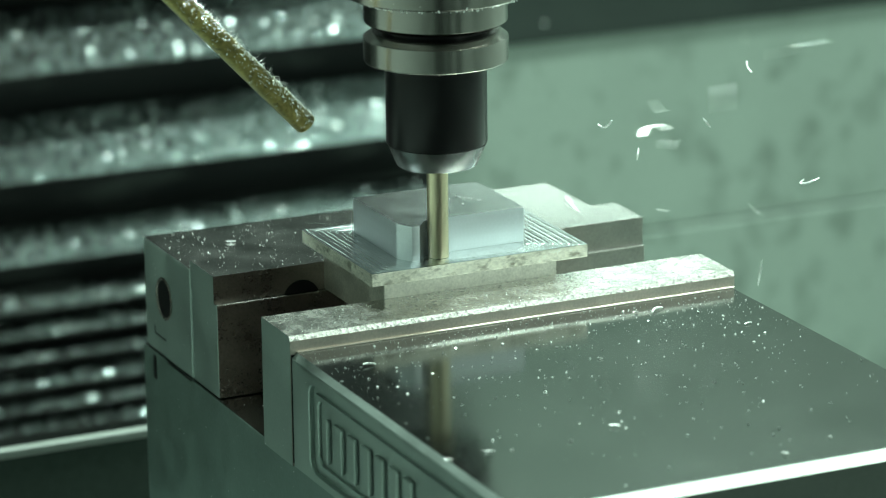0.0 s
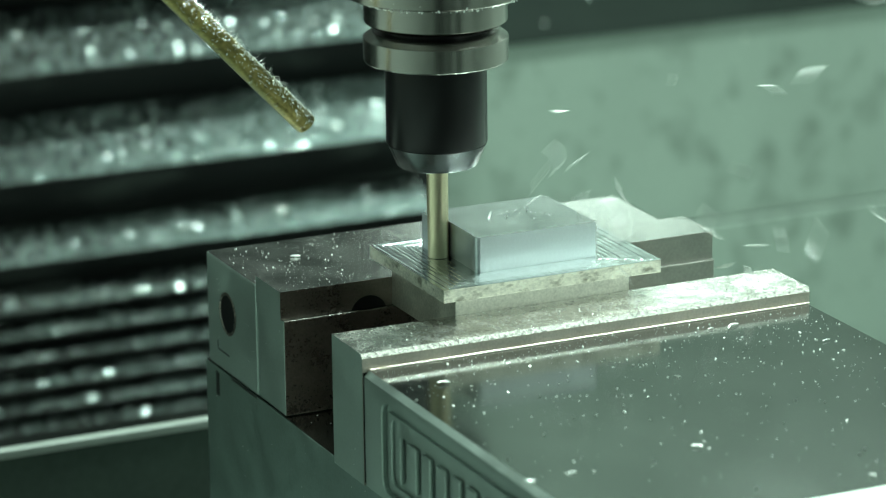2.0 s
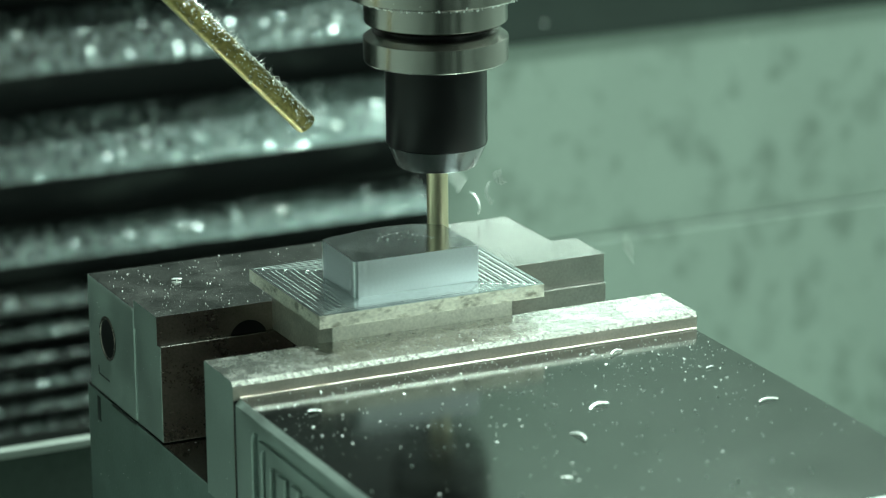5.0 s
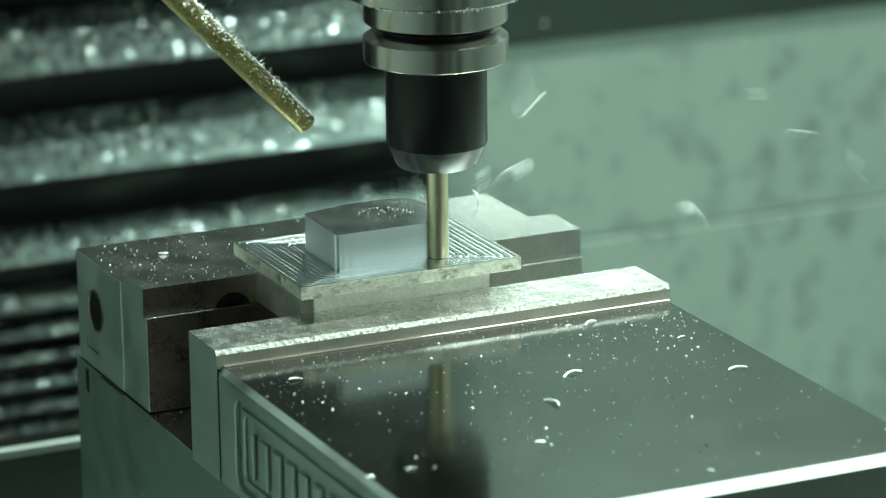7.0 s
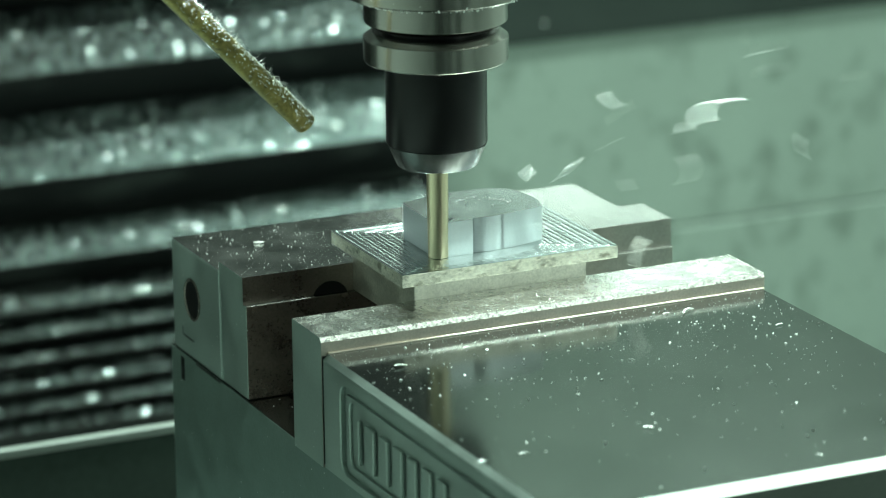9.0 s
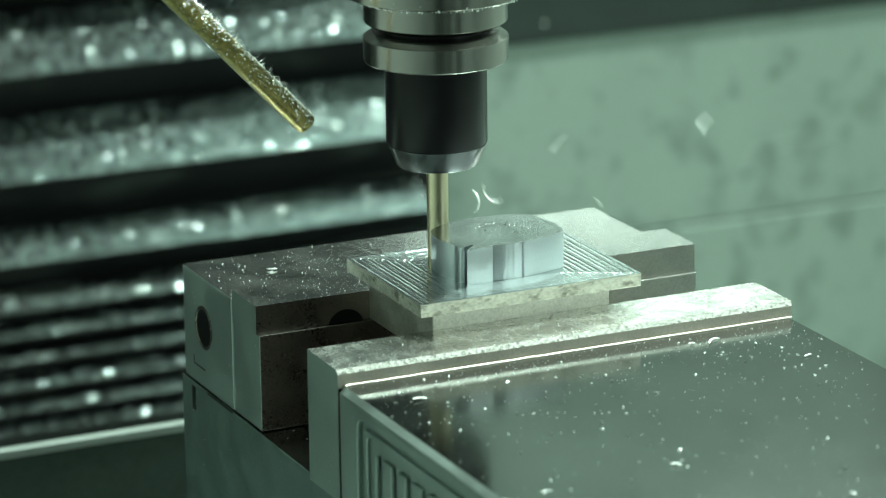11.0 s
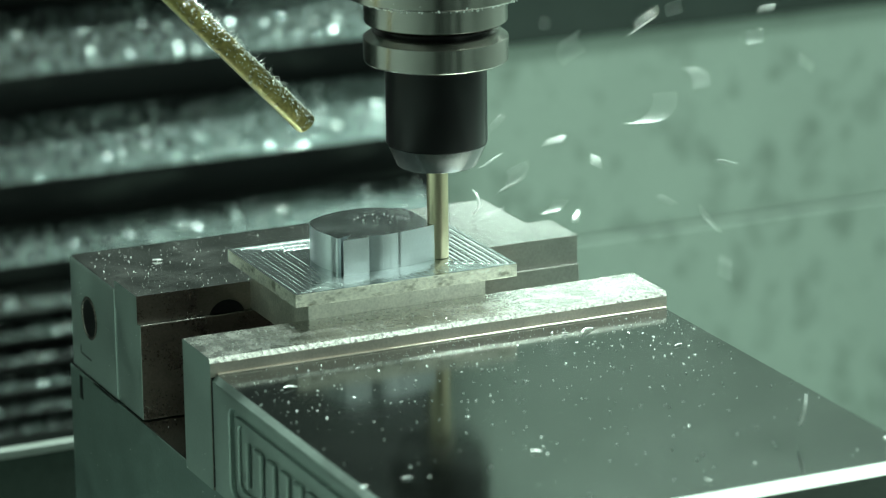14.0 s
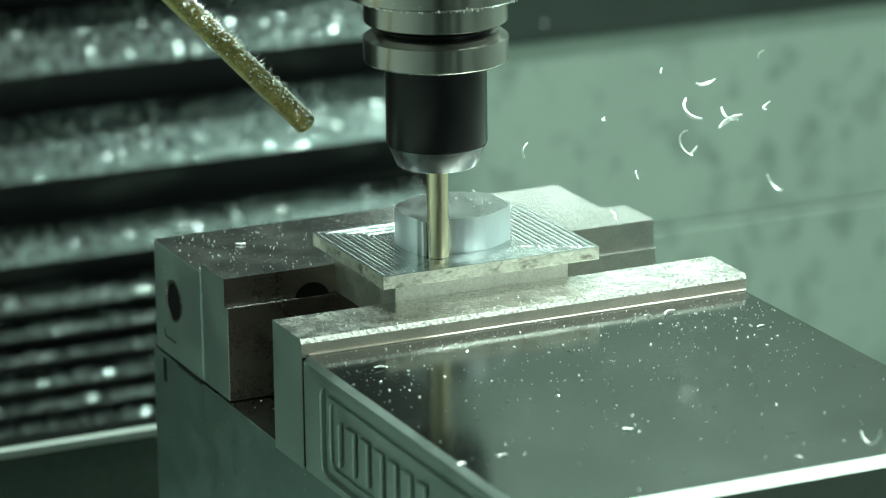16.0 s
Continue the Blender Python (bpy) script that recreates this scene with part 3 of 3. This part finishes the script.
# seconds, chips per second, mean way (right, back, up) in mm/s, spread
BURSTS = [(-0.3, 0.6, 44, (1250, 250, 900), 330), (0.6, 1.7, 40, (850, 100, 950), 480), (1.7, 2.7, 40, (650, -120, 950), 560), (2.7, 3.3, 16, (420, 250, 950), 450),
          (3.7, 4.6, 2, (300, 300, 700), 300), (4.6, 6.3, 8, (450, 350, 700), 400), (6.3, 7.5, 9, (850, 300, 800), 420), (7.5, 9.3, 32, (1100, 200, 850), 380),
          (9.3, 10.8, 18, (650, 0, 900), 450), (10.8, 12.0, 3, (200, 300, 600), 400), (12.0, 13.1, 10, (100, 200, 850), 650), (13.1, 13.75, 12, (650, 250, 950), 480), (13.75, 14.2, 30, (850, 250, 1000), 480), (14.2, 15.5, 4, (650, 250, 950), 400),
          (15.76, 16.0, 90, (1150, 200, 850), 380)]


def flying_chips():
    """Curled chips that leave the cutter; each lies in the stock until its cut."""
    rng = random.Random(21)
    shapes = []
    for k in range(14):
        c = part("flying_chip", curl(k, rng.choice((5.0, 6.2, 7.6, 9.0)), rng.choice((0.17, 0.21, 0.27))), CHIP)
        soften(c, 60)
        tagged(c, "curled bright aluminium chip thrown from the cutter", "metal chip", "chips in flight")
        shapes.append(c)
    slivers = []
    for k in range(8):
        c = part("flying_sliver", curl(k + 90, rng.choice((3.8, 5.0, 6.4)), 0.17, True), CHIP)
        soften(c, 60)
        tagged(c, "thin straight aluminium sliver thrown from the cutter", "metal sliver", "slivers in flight")
        slivers.append(c)
    unused = {0: list(shapes), 1: list(slivers)}
    for t0, t1, rate, way, spread in BURSTS:
        for n in range(int((t1 - t0) * rate * 2.0)):
            kind, pool = n % 2, (shapes, slivers)[n % 2]
            ob = unused[kind].pop() if unused[kind] else copy_thing(pool[rng.randrange(len(pool))], Matrix())
            fast = rng.uniform(0.5, 1.5)
            when = rng.uniform(t0, t1)
            if rng.random() < 0.86:
                when = round(when * 2) / 2 - rng.uniform(0.02, 0.17)
            FLYERS.append((ob, when, [fast * w * k + rng.gauss(0, spread * 0.5) for w, k in zip(way, (1.3, 1.0, 0.8))], [rng.uniform(-75, 75) for _ in range(3)],
                           [rng.uniform(0, 360) for _ in range(3)], rng.uniform(2, 9)))


def resting_chips():
    """Chips lying on the vise: a few large curls of their own, and fine dust."""
    rng = random.Random(3)
    # x, y, z, length and turn of each
    big = [(59.8, -39.1, -15.7, 11, 32), (78.2, -65.0, -15.7, 5.6, 12), (31.3, -81.9, -15.7, 9.2, 8), (78.6, -100.3, -15.7, 8.9, 7), (13.3, -103.6, -15.7, 11, -82),
           (-6.0, -135.0, -15.7, 6.0, -41), (90.4, -170.3, -15.7, 5.9, -57), (26.0, -177.5, -15.7, 5.7, -73), (52.0, -37.9, -15.7, 3.5, -3), (-46.2, -50.2, -15.7, 7.6, -1),
           (-20.4, -41.4, -15.7, 2.9, 10), (-61.1, -139.8, -15.7, 4.2, 2), (-47.6, -138.1, -15.7, 3.8, -11), (-36, 92, -14.0, 6, 160), (-46, 20, -52.8, 4, 70),
           (-49, 5, -52.8, 5, 20), (30, -112, -15.7, 3, 80), (-10, -98, -15.7, 2.5, 10), (20, -75, -15.7, 2.5, 150)]
    for k, (x, y, z, s, turn) in enumerate(big):
        c = part("resting_chip", curl(k + 50, s * 0.6, 0.18, True), CHIP)
        soften(c)
        tagged(c, "curled bright aluminium chip lying on the vise", "metal chip", "chips on the vise")
        lying = RIDERS if not (y < -80 and x > 10 and s > 8) else VISITORS
        lying.append((c, pose(x * MM, y * MM, (z + 0.1) * MM, rng.uniform(10, 30), rng.uniform(-6, 6), turn)))
    bm = bmesh.new()
    for _ in range(560):
        y = -27.5 - abs(rng.gauss(0, 45)) if rng.random() < 0.75 else rng.uniform(-180, -28)
        if y > -182:
            fleck(bm, rng.uniform(-60, 92), y, -15.9, rng.choice((0.1, 0.14, 0.18, 0.22, 0.3, 0.4, 0.6)), rng)
    for _ in range(420):
        fleck(bm, rng.uniform(-60, 92), -27.8 - abs(rng.gauss(0, 14)), -15.9, rng.choice((0.08, 0.1, 0.13, 0.17)), rng)
    for _ in range(330):
        fleck(bm, rng.uniform(-61, 92), rng.uniform(-26, -4), -10.6, rng.choice((0.12, 0.18, 0.25, 0.36)), rng)
    for _ in range(110):
        fleck(bm, max(min(rng.gauss(-20, 35), 95), rng.uniform(-59, -40)), rng.uniform(47, 67), -11.1, rng.choice((0.1, 0.15, 0.22)), rng)
    for _ in range(170):
        fleck(bm, max(min(rng.gauss(-30, 30), 88), rng.uniform(-59, -40)), rng.uniform(69, 112), -14.1, rng.choice((0.1, 0.14, 0.2, 0.32)), rng)
    for _ in range(80):
        fleck(bm, rng.uniform(-55, -20), rng.uniform(-3, 44), -53.2, rng.choice((0.2, 0.3, 0.5)), rng)
    for _ in range(160):
        y, z = rng.uniform(-120, 110), rng.uniform(-110, -20)
        x = -61.3 if z < -54 else -62.7 if y < -28 else -63.2 if y < -4 else -60.1 if y > 47 else None
        if x:
            fleck(bm, x, y, z, rng.choice((0.1, 0.15, 0.22)), rng)
    for _ in range(8):
        fleck(bm, rng.gauss(15, 5), rng.gauss(22, 4), HEIGHT + 0.1, rng.choice((0.2, 0.3, 0.45, 0.7)), rng)
    for _ in range(45):
        u = rng.random()
        fleck(bm, 6 + 18 * u + rng.gauss(0, 0.7), 22 + 6 * math.sin(4 * u) + rng.gauss(0, 0.7), HEIGHT + 0.03, rng.choice((0.1, 0.14, 0.2, 0.28)), rng)
    d = tagged(part("chip_grit", bm, CHIP), "fine aluminium grit scattered over the vise", "chips", kind="stuff")
    RIDERS.append((d, Matrix()))


def table():
    t = thing("machine_table", "dark steel machine table under the vise", "machine table")
    part("top", block(-150, 88, -300, 140, -160, -126.2, 2), BASE, t)
    RIDERS.append((t, Matrix()))


enclosure()
bellows()
wall_chips()
guard()
SPINDLE = spindle()
nozzle()
table()
VISE = vise()
STOCK, SEGMENTS = workpiece()
RIDERS += [(VISE, Matrix()), (STOCK, Matrix())]
resting_chips()
flying_chips()


def motions():
    ride = [(t, x * MM, y * MM) for t, x, y in TABLE]
    for ob, m in RIDERS:
        walk(ob, [(t, Matrix.Translation((x, y, 0)) @ m) for t, x, y in ride])
    # chips that land on the sliding jaw and are thrown off again
    for k, (ob, m) in enumerate(VISITORS):
        land, leave = 2.6 + 0.3 * k, 7.2 + 0.2 * k
        hidden = m.copy()
        hidden.translation = (0.014, 0.021, 0.001)
        rows = [(t, Matrix.Translation((x, y, 0)) @ hidden) for t, x, y in ride if t < land - 0.05]
        start, end = table_at(land), table_at(leave)
        rows.append((land, Matrix.Translation((start[0] * MM, start[1] * MM, 0)) @ hidden))
        for u in (0.3, 0.65):
            half = m.copy()
            half.translation = hidden.translation.lerp(m.translation, u) + Vector((0, 0, 0.03))
            rows.append((land + 0.25 * u, Matrix.Translation((start[0] * MM, start[1] * MM, 0)) @ half))
        rows += [(t, Matrix.Translation((x, y, 0)) @ m) for t, x, y in ride if land + 0.24 < t < leave]
        rows.append((leave, Matrix.Translation((end[0] * MM, end[1] * MM, 0)) @ m))
        for j, p in enumerate(flight(*[q / MM for q in rows[-1][1].translation], 2600, -700, 700, vise_at=end)[1:], 1):
            away = m.copy()
            away.translation = [q * MM for q in p]
            rows.append((leave + j / 15, away))
        walk(ob, rows + [(16, rows[-1][1])])
    rng = random.Random(11)
    for seg, t, x, y in SEGMENTS:
        still = pose(x * MM, y * MM, 0)
        if t > 15.9:
            continue
        t = max(t, 0.0)
        rows = [(0, still), (t, still)] if t > 0.05 else [(0, still)]
        path = flight(x, y, 0, rng.uniform(5200, 7600), rng.uniform(-300, 1500), rng.uniform(500, 1000))
        for k, p in enumerate(path[1:], 1):
            rows.append((t + k / 15, pose(*[q * MM for q in p], 60 * k, 35 * k, 40 * k)))
        rows = [row for row in rows if row[0] < 15.97]
        walk(seg, rows + [(16, rows[-1][1])])
    for ob, t, speed, spin, first, height in FLYERS:
        o = table_at(t)
        inward = Vector((CENTRE[0] + o[0], CENTRE[1] + o[1])).normalized()
        bx, by = inward.x * 15 - o[0], inward.y * 15 - o[1]
        rows = [(q, pose((x + bx * MM), (y + by * MM), 0.5 * MM, *first)) for q, x, y in ride if q < t - 0.05]
        if t > 0.05:
            rows.append((t - 0.02, pose((bx + o[0]) * MM, (by + o[1]) * MM, 0.5 * MM, *first)))
        path = flight(inward.x * 3.6, inward.y * 3.6, height, *speed, vise_at=o)
        flown = [(t + k / 15, pose(*[q * MM for q in p], *[a + k * b for a, b in zip(first, spin)])) for k, p in enumerate(path)]
        late = [row for row in flown if row[0] > 0.0]
        if t <= 0.05:
            rows.append((0, late[0][1] if late else flown[-1][1]))
        rows += [row for row in late if (rows and row[0] > rows[-1][0] + 0.03 or not rows) and row[0] < 15.96]
        if rows[0][0] > 0:
            rows.insert(0, (0, rows[0][1]))
        walk(ob, rows + [(16, rows[-1][1])])
    turn = math.radians(80)
    walk(SPINDLE, [(k / FPS, Matrix.Rotation(turn * k, 4, "Z")) for k in range(16 * FPS + 1)])


motions()
